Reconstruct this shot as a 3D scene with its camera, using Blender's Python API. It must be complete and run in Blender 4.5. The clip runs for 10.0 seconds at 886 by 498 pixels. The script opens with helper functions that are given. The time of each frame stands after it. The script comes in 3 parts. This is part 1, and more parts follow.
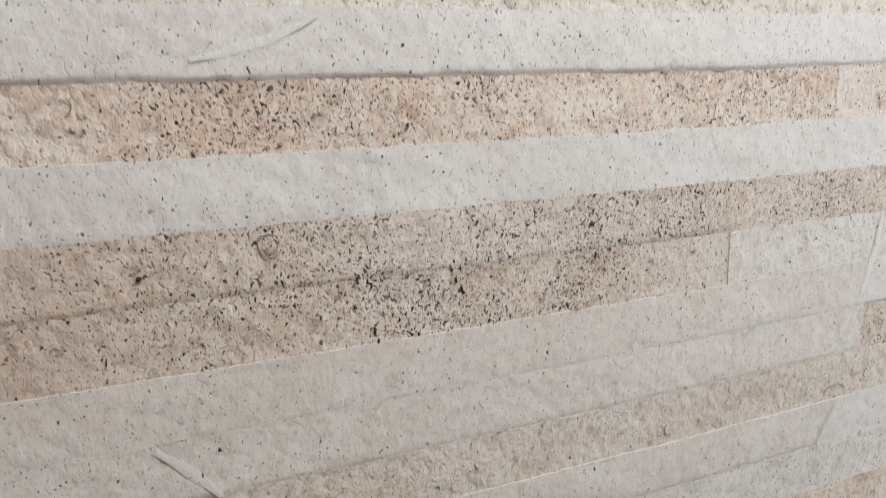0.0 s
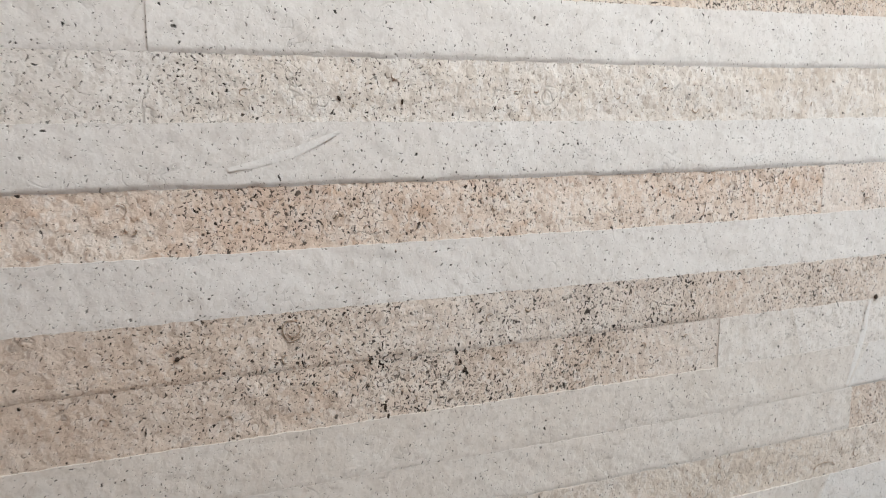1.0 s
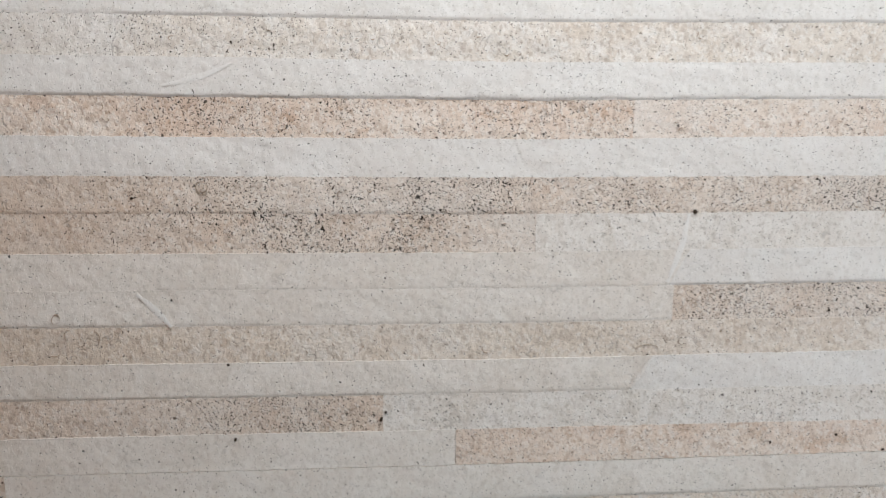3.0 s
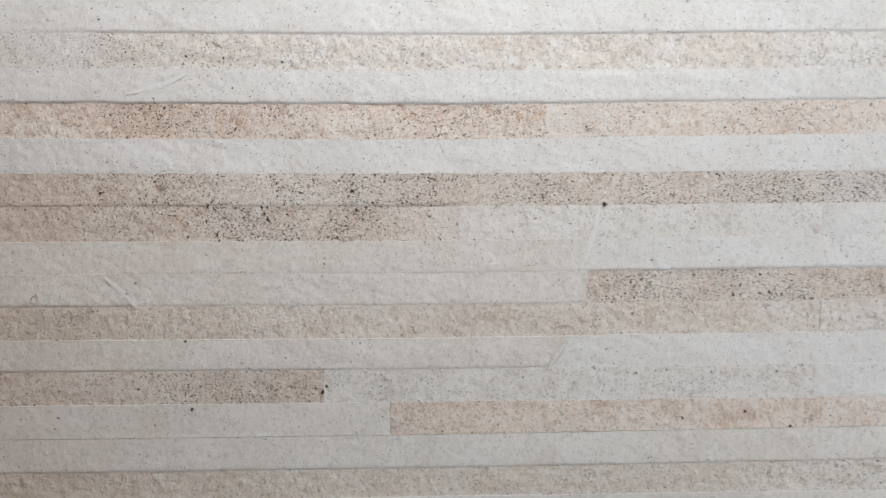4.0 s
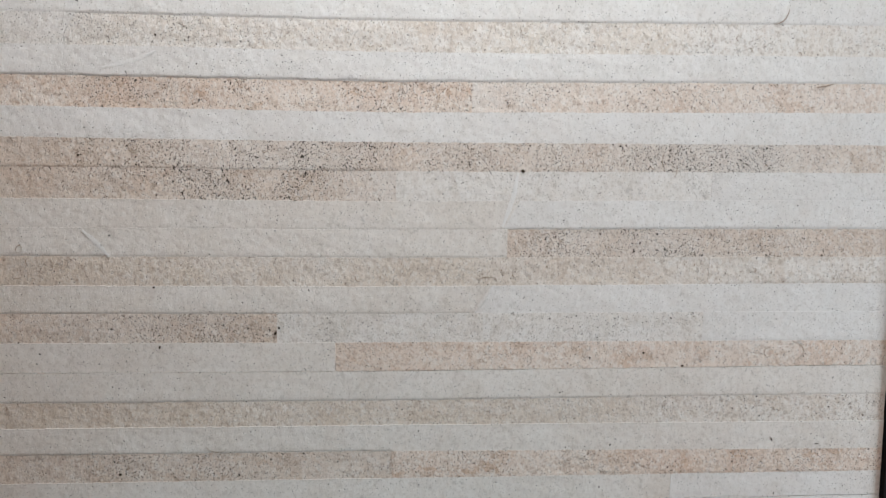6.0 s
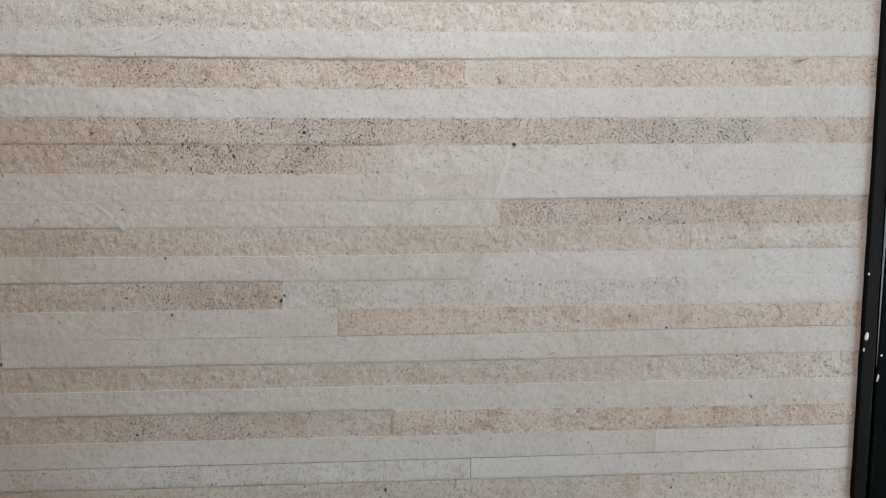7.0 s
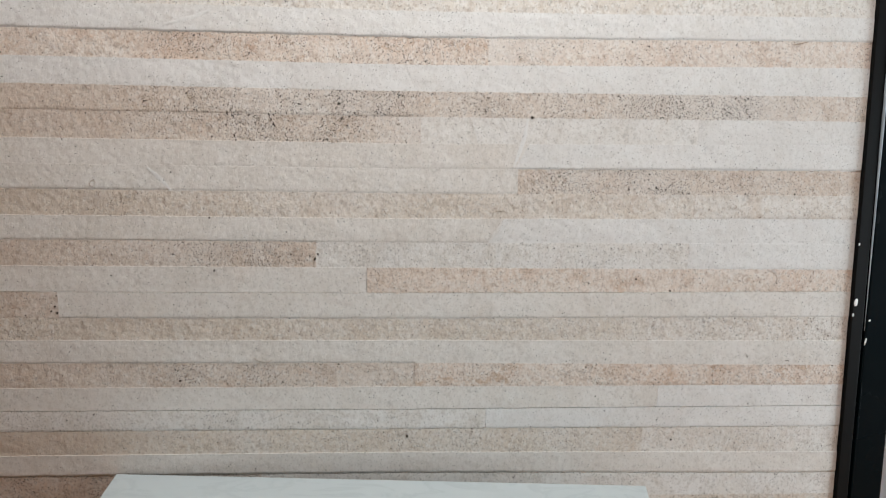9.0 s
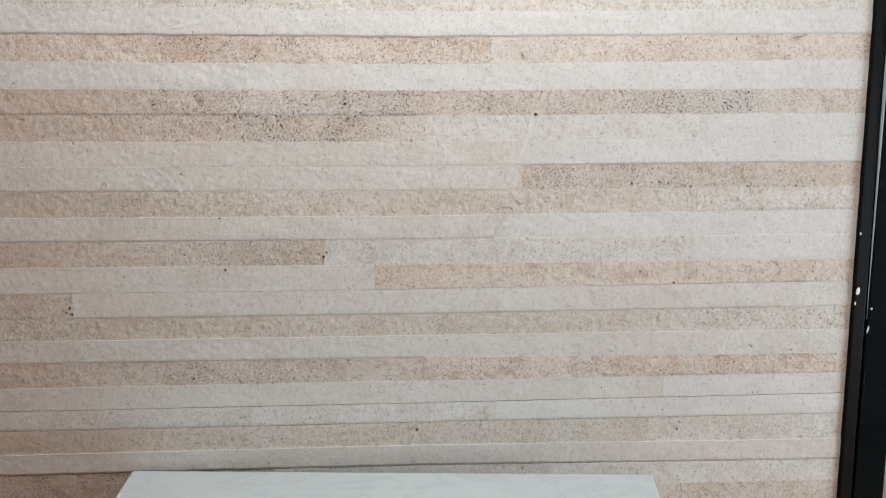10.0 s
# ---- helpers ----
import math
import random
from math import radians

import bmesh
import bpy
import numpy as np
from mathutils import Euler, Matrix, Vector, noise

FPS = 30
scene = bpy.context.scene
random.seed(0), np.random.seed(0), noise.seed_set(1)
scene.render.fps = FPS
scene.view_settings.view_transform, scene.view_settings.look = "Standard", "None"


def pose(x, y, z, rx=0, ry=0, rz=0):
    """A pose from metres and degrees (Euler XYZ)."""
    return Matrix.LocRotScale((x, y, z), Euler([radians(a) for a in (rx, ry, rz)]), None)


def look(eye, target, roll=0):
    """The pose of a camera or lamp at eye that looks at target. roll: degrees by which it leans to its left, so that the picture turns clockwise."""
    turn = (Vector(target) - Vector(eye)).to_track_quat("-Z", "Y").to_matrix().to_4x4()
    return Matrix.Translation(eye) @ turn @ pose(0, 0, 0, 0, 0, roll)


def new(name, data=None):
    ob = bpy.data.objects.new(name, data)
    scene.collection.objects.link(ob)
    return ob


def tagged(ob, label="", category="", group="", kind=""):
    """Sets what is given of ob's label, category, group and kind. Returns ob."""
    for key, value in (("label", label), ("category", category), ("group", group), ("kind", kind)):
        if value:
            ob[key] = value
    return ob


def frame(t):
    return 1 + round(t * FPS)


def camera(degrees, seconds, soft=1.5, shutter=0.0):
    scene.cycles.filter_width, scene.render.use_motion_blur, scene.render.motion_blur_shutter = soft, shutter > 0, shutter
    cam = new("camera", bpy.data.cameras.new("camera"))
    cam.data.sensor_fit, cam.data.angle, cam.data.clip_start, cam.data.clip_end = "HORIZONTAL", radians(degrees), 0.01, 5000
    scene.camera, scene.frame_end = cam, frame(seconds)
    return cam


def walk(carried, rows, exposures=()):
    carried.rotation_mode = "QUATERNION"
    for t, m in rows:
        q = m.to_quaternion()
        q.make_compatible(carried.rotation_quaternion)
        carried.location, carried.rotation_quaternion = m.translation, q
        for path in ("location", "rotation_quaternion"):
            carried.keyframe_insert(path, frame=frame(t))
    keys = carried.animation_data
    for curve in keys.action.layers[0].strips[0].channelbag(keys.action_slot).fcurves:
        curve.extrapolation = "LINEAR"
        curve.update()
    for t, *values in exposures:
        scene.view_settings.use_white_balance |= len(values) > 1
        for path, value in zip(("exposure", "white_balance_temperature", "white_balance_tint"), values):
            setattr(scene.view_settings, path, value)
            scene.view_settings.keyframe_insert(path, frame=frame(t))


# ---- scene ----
cam = camera(56.9, 10.0, soft=1.15, shutter=0.35)
PATH = [
    (0, (0.102, -0.469, 1.606), (0.93, 1.301, 1.177), -1.0),
    (0.5, (0.095, -0.484, 1.646), (0.919, 1.295, 1.248), 0.1),
    (1, (0.096, -0.521, 1.648), (0.865, 1.296, 1.319), -0.0),
    (1.5, (0.145, -0.602, 1.6), (0.747, 1.274, 1.257), -0.4),
    (2, (0.21, -0.696, 1.578), (0.646, 1.23, 1.259), 0.2),
    (2.5, (0.298, -0.8, 1.586), (0.548, 1.159, 1.274), 0.6),
    (2.7, (0.334, -0.834, 1.596), (0.552, 1.124, 1.25), 0.7),
    (3.8, (0.491, -0.976, 1.556), (0.551, 1.007, 1.3), 0.1),
    (4, (0.503, -0.996, 1.556), (0.584, 0.986, 1.3), 0.1),
    (4.5, (0.536, -1.046, 1.567), (0.638, 0.93, 1.275), 0.1),
    (5, (0.536, -1.083, 1.544), (0.65, 0.894, 1.265), 1.0),
    (5.5, (0.553, -1.119, 1.547), (0.676, 0.856, 1.254), 1.2),
    (6.8, (0.517, -1.196, 1.545), (0.721, 0.765, 1.205), 0.5),
    (7, (0.54, -1.213, 1.547), (0.697, 0.748, 1.188), 0.4),
    (7.5, (0.524, -1.255, 1.533), (0.687, 0.705, 1.169), 0.5),
    (8, (0.516, -1.28, 1.541), (0.679, 0.678, 1.166), 0.8),
    (8.5, (0.508, -1.304, 1.532), (0.66, 0.653, 1.148), 1.2),
    (9, (0.504, -1.316, 1.534), (0.651, 0.639, 1.136), 1.3),
    (9.5, (0.507, -1.321, 1.539), (0.645, 0.63, 1.121), 0.6),
    (10, (0.499, -1.335, 1.545), (0.635, 0.616, 1.128), 0.3),
]
walk(cam, [(t, look(eye, target, roll)) for t, eye, target, roll in PATH],
     [(0.0, -0.04, 6520, 11.0), (1.5, -0.05, 6500, 11.0), (2.5, 0.02, 6450, 10.9), (4.5, -0.02, 6250, 10.6), (5.5, -0.02, 6260, 10.6), (7.0, -0.27, 6470, 10.8),
      (7.5, -0.26, 6510, 10.8), (8.5, -0.06, 6560, 11.0), (9.5, 0.07, 6520, 11.0), (10.0, 0.09, 6520, 11.0)])

# ---- daylight: a soft sky, the sun behind the wall, and two added lamps ----
world = bpy.data.worlds.new("world")
scene.world = world
world.use_nodes = True
wt = world.node_tree
SUN_EL, SUN_AZ = 60.0, 20.0
sky = wt.nodes.new("ShaderNodeTexSky")
sky.sky_type, sky.sun_disc = "NISHITA", False
sky.sun_elevation, sky.sun_rotation = radians(SUN_EL), radians(SUN_AZ)
sky.dust_density = 4.0
wt.links.new(sky.outputs[0], wt.nodes["Background"].inputs[0])
wt.nodes["Background"].inputs[1].default_value = 0.1
sun_data = bpy.data.lights.new("sun", "SUN")
sun_data.energy, sun_data.angle, sun_data.color = 0.8, radians(15), (1.0, 0.95, 0.88)
sun_ob = new("sun", sun_data)
az, el = radians(SUN_AZ), radians(SUN_EL)
sun_way = Vector((math.sin(az) * math.cos(el), math.cos(az) * math.cos(el), math.sin(el)))
sun_ob.matrix_world = look(sun_way * 20, (0, 0, 0))
# added key lamp, as sky light through an invented, unseen roof opening
ROOF_Z, OPEN = 2.56, (0.20, 0.97, -0.78, -0.33)
lamp = bpy.data.lights.new("roof_light_sky", "AREA")
lamp.shape, lamp.size, lamp.size_y = "RECTANGLE", OPEN[1] - OPEN[0], OPEN[3] - OPEN[2]
lamp.energy, lamp.color = 28.0, (0.955, 0.978, 0.975)
new("roof_light_sky", lamp).matrix_world = pose((OPEN[0] + OPEN[1]) / 2, (OPEN[2] + OPEN[3]) / 2, ROOF_Z + 0.10)

# added lamp in an invented east opening: from y to y, from z to z
EAST_X, EAST_GAP = 2.7, (-1.15, -0.30, 0.60, 1.60)
lamp = bpy.data.lights.new("window_sky", "AREA")
lamp.shape, lamp.size, lamp.size_y = "RECTANGLE", EAST_GAP[3] - EAST_GAP[2], EAST_GAP[1] - EAST_GAP[0]
lamp.energy, lamp.color = 38.0, (0.77, 0.915, 1.0)
new("window_sky", lamp).matrix_world = pose(EAST_X + 0.1, (EAST_GAP[0] + EAST_GAP[1]) / 2, (EAST_GAP[2] + EAST_GAP[3]) / 2, 0, 90, 0)


# ---- materials ----
class Nodes:
    """A small helper that strings shader nodes together."""

    def __init__(self, name):
        self.mat = bpy.data.materials.new(name)
        self.mat.use_nodes = True
        self.tree = self.mat.node_tree
        self.bsdf = self.tree.nodes["Principled BSDF"]

    def add(self, kind, **inputs):
        node = self.tree.nodes.new("ShaderNode" + kind)
        for key, value in inputs.items():
            self.put(node.inputs[key.replace("_", " ")], value)
        return node

    def put(self, socket, value):
        if isinstance(value, bpy.types.NodeSocket):
            self.tree.links.new(value, socket)
        else:
            socket.default_value = value

    def math(self, op, a, b=0.0, c=0.0, clamp=False):
        node = self.tree.nodes.new("ShaderNodeMath")
        node.operation, node.use_clamp = op, clamp
        for socket, value in zip(node.inputs, (a, b, c)):
            self.put(socket, value)
        return node.outputs[0]

    def mix(self, fac, a, b, blend="MIX"):
        node = self.tree.nodes.new("ShaderNodeMix")
        node.data_type, node.blend_type = "RGBA", blend
        self.put(node.inputs[0], fac)
        self.put(node.inputs[6], a if isinstance(a, bpy.types.NodeSocket) else (*a, 1))
        self.put(node.inputs[7], b if isinstance(b, bpy.types.NodeSocket) else (*b, 1))
        return node.outputs[2]

    def noise(self, vector, scale, detail=3.0, rough=0.55, distort=0.0):
        return self.add("TexNoise", Vector=vector, Scale=scale, Detail=detail, Roughness=rough, Distortion=distort).outputs[0]

    def step(self, value, low, high):
        node = self.add("MapRange", Value=value)
        node.interpolation_type = "SMOOTHSTEP"
        for key, v in (("From Min", low), ("From Max", high)):
            self.put(node.inputs[key], v)
        return node.outputs[0]

    def mapped(self, vector, scale=(1, 1, 1), rotation=(0, 0, 0)):
        return self.add("Mapping", Vector=vector, Scale=scale, Rotation=rotation).outputs[0]


def stone(name, base, pale, stain, pits, mottle, rough=0.72, rust=0.0):
    """Split-faced travertine: mottled colour, chips of shell, small dark open pores that gather in patches.
    The mesh gives how porous and how deeply coloured the stone is along its length."""
    n = Nodes(name)
    here = n.add("TexCoord").outputs["Object"]
    seed = n.add("ObjectInfo").outputs["Random"]
    shift = n.add("CombineXYZ", X=n.math("MULTIPLY", seed, 7.3), Y=0.0, Z=n.math("MULTIPLY", seed, 3.1)).outputs[0]
    at = n.add("VectorMath")
    n.put(at.inputs[0], here)
    n.put(at.inputs[1], shift)
    at = at.outputs[0]
    porous, depth = n.add("Attribute"), n.add("Attribute")
    porous.attribute_name, depth.attribute_name = "porous", "depth_of_colour"
    porous, depth = porous.outputs["Fac"], depth.outputs["Fac"]
    # coordinates on the face, bent a little so that no outline is straight
    bend = n.add("TexNoise", Vector=at, Scale=150.0, Detail=2.0)
    off = n.add("VectorMath")
    off.operation = "SCALE"
    n.put(off.inputs[0], bend.outputs["Color"])
    n.put(off.inputs["Scale"], 0.006)
    warped = n.add("VectorMath")
    n.put(warped.inputs[0], at)
    n.put(warped.inputs[1], off.outputs[0])
    apart = n.add("SeparateXYZ", Vector=warped.outputs[0])
    face = n.add("CombineXYZ", X=apart.outputs[0], Y=apart.outputs[2], Z=0.0).outputs[0]
    broad = n.noise(at, 9.0, 3.0, 0.6)
    tone = n.noise(n.mapped(at, (1.0, 1.0, 0.7)), 21.0, 4.0, 0.62, 0.4)
    blotch = n.noise(at, 70.0, 3.0, 0.6, 0.6)
    crumb = n.noise(at, 210.0, 3.0, 0.65, 0.5)
    grit = n.noise(at, 620.0, 2.0, 0.6)
    grey = tuple(0.35 * p + 0.65 * max(pale) * k for p, k in zip(pale, (0.99, 0.985, 0.96)))
    colour = n.mix(n.step(broad, 0.36, 0.64), base, pale)
    colour = n.mix(n.math("MULTIPLY", n.step(tone, 0.50, 0.68), 0.8 * mottle), colour, stain)
    colour = n.mix(n.math("MULTIPLY", n.step(tone, 0.44, 0.28), 0.7 * mottle), colour, grey)
    colour = n.mix(n.math("MULTIPLY", n.step(blotch, 0.55, 0.72), 0.45 * mottle), colour, stain)
    if rust:
        worn = n.noise(n.mapped(at, (0.7, 1.0, 1.1)), 33.0, 3.0, 0.6, 0.5)
        colour = n.mix(n.math("MULTIPLY", n.step(worn, 0.58, 0.70), rust), colour, (0.47, 0.27, 0.14))
    # broken shell: pale and dark chips with crisp outlines, at two sizes
    relief = None
    for scale, flat, pale_share, dark_share, force in ((135.0, 0.8, 0.26, 0.12, 0.6), (340.0, 0.65, 0.26, 0.17, 0.85)):
        cell = n.add("TexVoronoi", Vector=n.mapped(face, (1.0, flat, 1.0), (0, 0, 0.5)), Scale=scale)
        cell.voronoi_dimensions = "2D"
        split = n.add("SeparateColor", Color=cell.outputs["Color"])
        body = n.step(cell.outputs["Distance"], 0.58, 0.40)
        colour = n.mix(n.math("MULTIPLY", n.math("MULTIPLY", n.math("LESS_THAN", split.outputs[0], pale_share), body), force * mottle), colour, tuple(1.05 * v for v in grey))
        colour = n.mix(n.math("MULTIPLY", n.math("MULTIPLY", n.math("GREATER_THAN", split.outputs[0], 1 - dark_share), body), force * mottle), colour, tuple(0.72 * v for v in stain))
        raised = n.math("MULTIPLY", n.math("MULTIPLY", body, split.outputs[1]), 0.030 / scale)
        relief = raised if relief is None else n.math("ADD", relief, raised)
    colour = n.mix(n.math("MULTIPLY", n.step(crumb, 0.56, 0.66), 0.75 * mottle), colour, tuple(0.66 * v for v in stain))
    colour = n.mix(n.math("MULTIPLY", n.step(grit, 0.56, 0.72), 0.30 * mottle + 0.05), colour, tuple(0.70 * v for v in stain))
    colour = n.mix(n.math("MULTIPLY", n.math("SUBTRACT", 1.0, depth, clamp=True), 0.75), colour, grey)
    colour = n.mix(n.math("MULTIPLY", n.math("SUBTRACT", depth, 1.0, clamp=True), 1.2), colour, stain)
    # pores: ragged specks and short slits, closer together where the patch noise is high
    patch = n.step(n.math("ADD", n.noise(at, 13.0, 2.0, 0.5), n.math("MULTIPLY", n.noise(at, 60.0, 1.0), 0.3)), 0.50, 0.82)
    dense = n.math("MULTIPLY", n.math("MULTIPLY_ADD", patch, 0.60, 0.60), n.math("MULTIPLY", porous, pits))
    dense = n.math("MINIMUM", dense, 1.22)
    holes = None
    for scale, flat, tilt, low, gain, dark in ((300.0, 0.85, 0.45, 0.735, 0.090, 1.0), (450.0, 0.75, -0.35, 0.715, 0.095, 1.0), (720.0, 0.80, 0.2, 0.705, 0.090, 0.9)):
        speck = n.noise(n.mapped(face, (1.0, flat, 1.0), (0, 0, tilt)), scale, 1.0, 0.5, 0.3)
        limit = n.math("SUBTRACT", low, n.math("MULTIPLY", dense, gain))
        hole = n.math("MULTIPLY", n.step(n.math("SUBTRACT", speck, limit), 0.0, 0.05), dark)
        holes = hole if holes is None else n.math("MAXIMUM", holes, hole)
    holes = n.math("MULTIPLY", holes, n.math("MULTIPLY_ADD", n.step(blotch, 0.35, 0.6), 0.35, 0.65))
    # worm-shaped scars
    trail = n.math("ABSOLUTE", n.math("SUBTRACT", n.noise(at, 62.0, 1.0, 0.5, 0.8), 0.5))
    scar = n.math("MULTIPLY", n.step(trail, 0.028, 0.006), n.step(n.noise(at, 34.0, 1.0), 0.57, 0.66))
    holes = n.math("MAXIMUM", holes, n.math("MULTIPLY", scar, 0.42 * min(1.0, mottle + 0.1)))
    colour = n.mix(holes, colour, tuple(v * 0.055 for v in stain))
    n.put(n.bsdf.inputs["Base Color"], colour)
    n.put(n.bsdf.inputs["Roughness"], n.math("MULTIPLY_ADD", crumb, 0.2, rough - 0.1))
    n.bsdf.inputs["Specular IOR Level"].default_value = 0.3
    high = n.math("MULTIPLY_ADD", crumb, 0.0022 * max(mottle - 0.15, 0.10), n.math("MULTIPLY", grit, 0.00015))
    high = n.math("MULTIPLY_ADD", relief, 0.25 + 1.2 * mottle, high)
    high = n.math("MULTIPLY_ADD", blotch, 0.0009 * (0.4 + mottle), high)
    high = n.math("MULTIPLY_ADD", holes, -0.0010, high)
    bump = n.add("Bump", Height=high, Strength=0.75, Distance=1.0)
    n.put(n.bsdf.inputs["Normal"], bump.outputs[0])
    return n.mat


WHITE = stone("white_stone", (0.655, 0.640, 0.618), (0.695, 0.688, 0.672), (0.575, 0.54, 0.49), 0.19, 0.22)
# slightly warm white stone, the dimmer light at lower left painted into its colour
WARM_SHADED = stone("warm_shaded_white_stone", (0.636, 0.602, 0.558), (0.674, 0.649, 0.613), (0.55, 0.505, 0.45), 0.17, 0.28)
IVORY = stone("ivory_stone", (0.65, 0.62, 0.58), (0.69, 0.672, 0.645), (0.54, 0.485, 0.42), 0.48, 0.42)
CREAM = stone("cream_stone", (0.645, 0.595, 0.535), (0.685, 0.66, 0.625), (0.565, 0.48, 0.40), 0.46, 0.6)
GREY = stone("pale_pitted_stone", (0.635, 0.58, 0.52), (0.685, 0.655, 0.615), (0.53, 0.445, 0.365), 0.85, 0.62)
TAN = stone("tan_stone", (0.61, 0.54, 0.462), (0.645, 0.592, 0.532), (0.52, 0.428, 0.345), 0.56, 0.62)
ORANGE = stone("orange_stone", (0.658, 0.548, 0.466), (0.69, 0.618, 0.55), (0.575, 0.43, 0.33), 0.68, 0.62, rust=0.4)
BROWN = stone("brown_stone", (0.605, 0.515, 0.438), (0.655, 0.59, 0.528), (0.505, 0.40, 0.32), 1.0, 0.58, rust=0.2)
# how rough the split face of each stone is
RELIEF = {"white_stone": 0.6, "ivory_stone": 0.7, "warm_shaded_white_stone": 0.55, "cream_stone": 1.1, "tan_stone": 0.8, "orange_stone": 0.8, "brown_stone": 0.8, "pale_pitted_stone": 0.9}


def plain(name, colour, rough, metal=0.0, grain=0.0, spots=None, gloss=0.3):
    n = Nodes(name)
    here = n.add("TexCoord").outputs["Object"]
    fine, wide = n.noise(here, 260.0, 3.0), n.noise(here, 9.0, 3.0)
    tone = n.mix(n.math("MULTIPLY", n.step(wide, 0.35, 0.7), 0.5), colour, spots or tuple(v * 0.8 for v in colour))
    n.put(n.bsdf.inputs["Base Color"], tone)
    n.put(n.bsdf.inputs["Roughness"], n.math("MULTIPLY_ADD", wide, 0.2, rough - 0.1))
    n.bsdf.inputs["Metallic"].default_value = metal
    n.bsdf.inputs["Specular IOR Level"].default_value = gloss
    if grain:
        n.put(n.bsdf.inputs["Normal"], n.add("Bump", Height=fine, Strength=0.4, Distance=grain).outputs[0])
    return n.mat


def marble():
    n = Nodes("white_marble")
    here = n.add("TexCoord").outputs["Object"]
    wide = n.noise(n.mapped(here, (1.0, 2.2, 1.0), (0, 0, 0.6)), 5.0, 5.0, 0.6, 1.6)
    vein = n.math("ABSOLUTE", n.math("SUBTRACT", wide, 0.5))
    colour = n.mix(n.step(vein, 0.05, 0.0), (0.425, 0.472, 0.482), (0.385, 0.430, 0.442))
    colour = n.mix(n.math("MULTIPLY", n.step(n.noise(here, 14.0, 4.0), 0.45, 0.7), 0.5), colour, (0.408, 0.455, 0.466))
    n.put(n.bsdf.inputs["Base Color"], colour)
    n.bsdf.inputs["Roughness"].default_value = 0.38
    return n.mat


MARBLE = marble()
BLACK = plain("black_paint", (0.0040, 0.0042, 0.0042), 0.5, grain=0.0003, gloss=0.12)
GLOSS_BLACK = plain("blue_black_gloss_paint", (0.0020, 0.0050, 0.0065), 0.25, grain=0.0001, gloss=0.12)
SHEEN = plain("grey_sheen", (0.30, 0.34, 0.37), 0.6, 0.0, 0.0002)
SPLASH = plain("white_paint_splash", (0.82, 0.82, 0.80), 0.6)
MORTAR = plain("grey_mortar", (0.33, 0.30, 0.26), 0.9, grain=0.002)
RENDERED = plain("pale_render", (0.55, 0.52, 0.47), 0.9, grain=0.002)
BACKING_WHITE = plain("white_backing", (0.80, 0.82, 0.84), 0.9, grain=0.001)
# browns of the unseen ground and added walls, deepened to bounce warm light
SOUTH_BOUNCE = plain("brown_bounce", (0.40, 0.195, 0.085), 0.9, grain=0.002)
WEST_BOUNCE = plain("dark_brown_bounce", (0.25, 0.12, 0.05), 0.9, grain=0.002)
FLOOR_BOUNCE = plain("brown_floor_bounce", (0.47, 0.235, 0.105), 0.8, grain=0.002)


# ---- mesh helpers ----
def mesh_of(name, verts, faces, material, smooth=False):
    data = bpy.data.meshes.new(name)
    data.from_pydata(verts, [], faces)
    data.materials.append(material)
    if smooth:
        data.polygons.foreach_set("use_smooth", [True] * len(data.polygons))
    data.update()
    return data


def part(name, bm, material, parent=None, label="", smooth=False):
    data = bpy.data.meshes.new(name)
    bmesh.ops.recalc_face_normals(bm, faces=bm.faces)
    bm.to_mesh(data)
    bm.free()
    data.materials.append(material)
    if smooth:
        data.polygons.foreach_set("use_smooth", [True] * len(data.polygons))
    ob = new(name, data)
    ob.parent = parent
    return tagged(ob, label)


def prism(corners, z0, z1, bevel=0.0):
    """An upright block over a plan of corners, with eased edges."""
    bm = bmesh.new()
    low = [bm.verts.new((x, y, z0)) for x, y in corners]
    high = [bm.verts.new((x, y, z1)) for x, y in corners]
    bm.faces.new(low[::-1])
    bm.faces.new(high)
    for i in range(len(low)):
        j = (i + 1) % len(low)
        bm.faces.new((low[i], low[j], high[j], high[i]))
    if bevel:
        bmesh.ops.bevel(bm, geom=bm.edges[:], offset=bevel, segments=3, affect="EDGES", profile=0.5)
    return bm


def box(x0, x1, y0, y1, z0, z1, bevel=0.0):
    return prism([(x0, y0), (x1, y0), (x1, y1), (x0, y1)], z0, z1, bevel)


def value_noise(u, v, seed):
    """Smooth noise from -1 to 1 on arrays of plan coordinates."""
    iu, iv = np.floor(u).astype(np.int64), np.floor(v).astype(np.int64)
    fu, fv = u - iu, v - iv
    fu, fv = fu * fu * (3 - 2 * fu), fv * fv * (3 - 2 * fv)

    def corner(a, b):
        h = (a * 374761393 + b * 668265263 + seed * 1442695041) & 0x7FFFFFFF
        h = ((h ^ (h >> 13)) * 1274126177) & 0x7FFFFFFF
        return ((h ^ (h >> 16)) & 0xFFFF) / 32767.5 - 1

    low = corner(iu, iv) * (1 - fu) + corner(iu + 1, iv) * fu
    high = corner(iu, iv + 1) * (1 - fu) + corner(iu + 1, iv + 1) * fu
    return low * (1 - fv) + high * fv


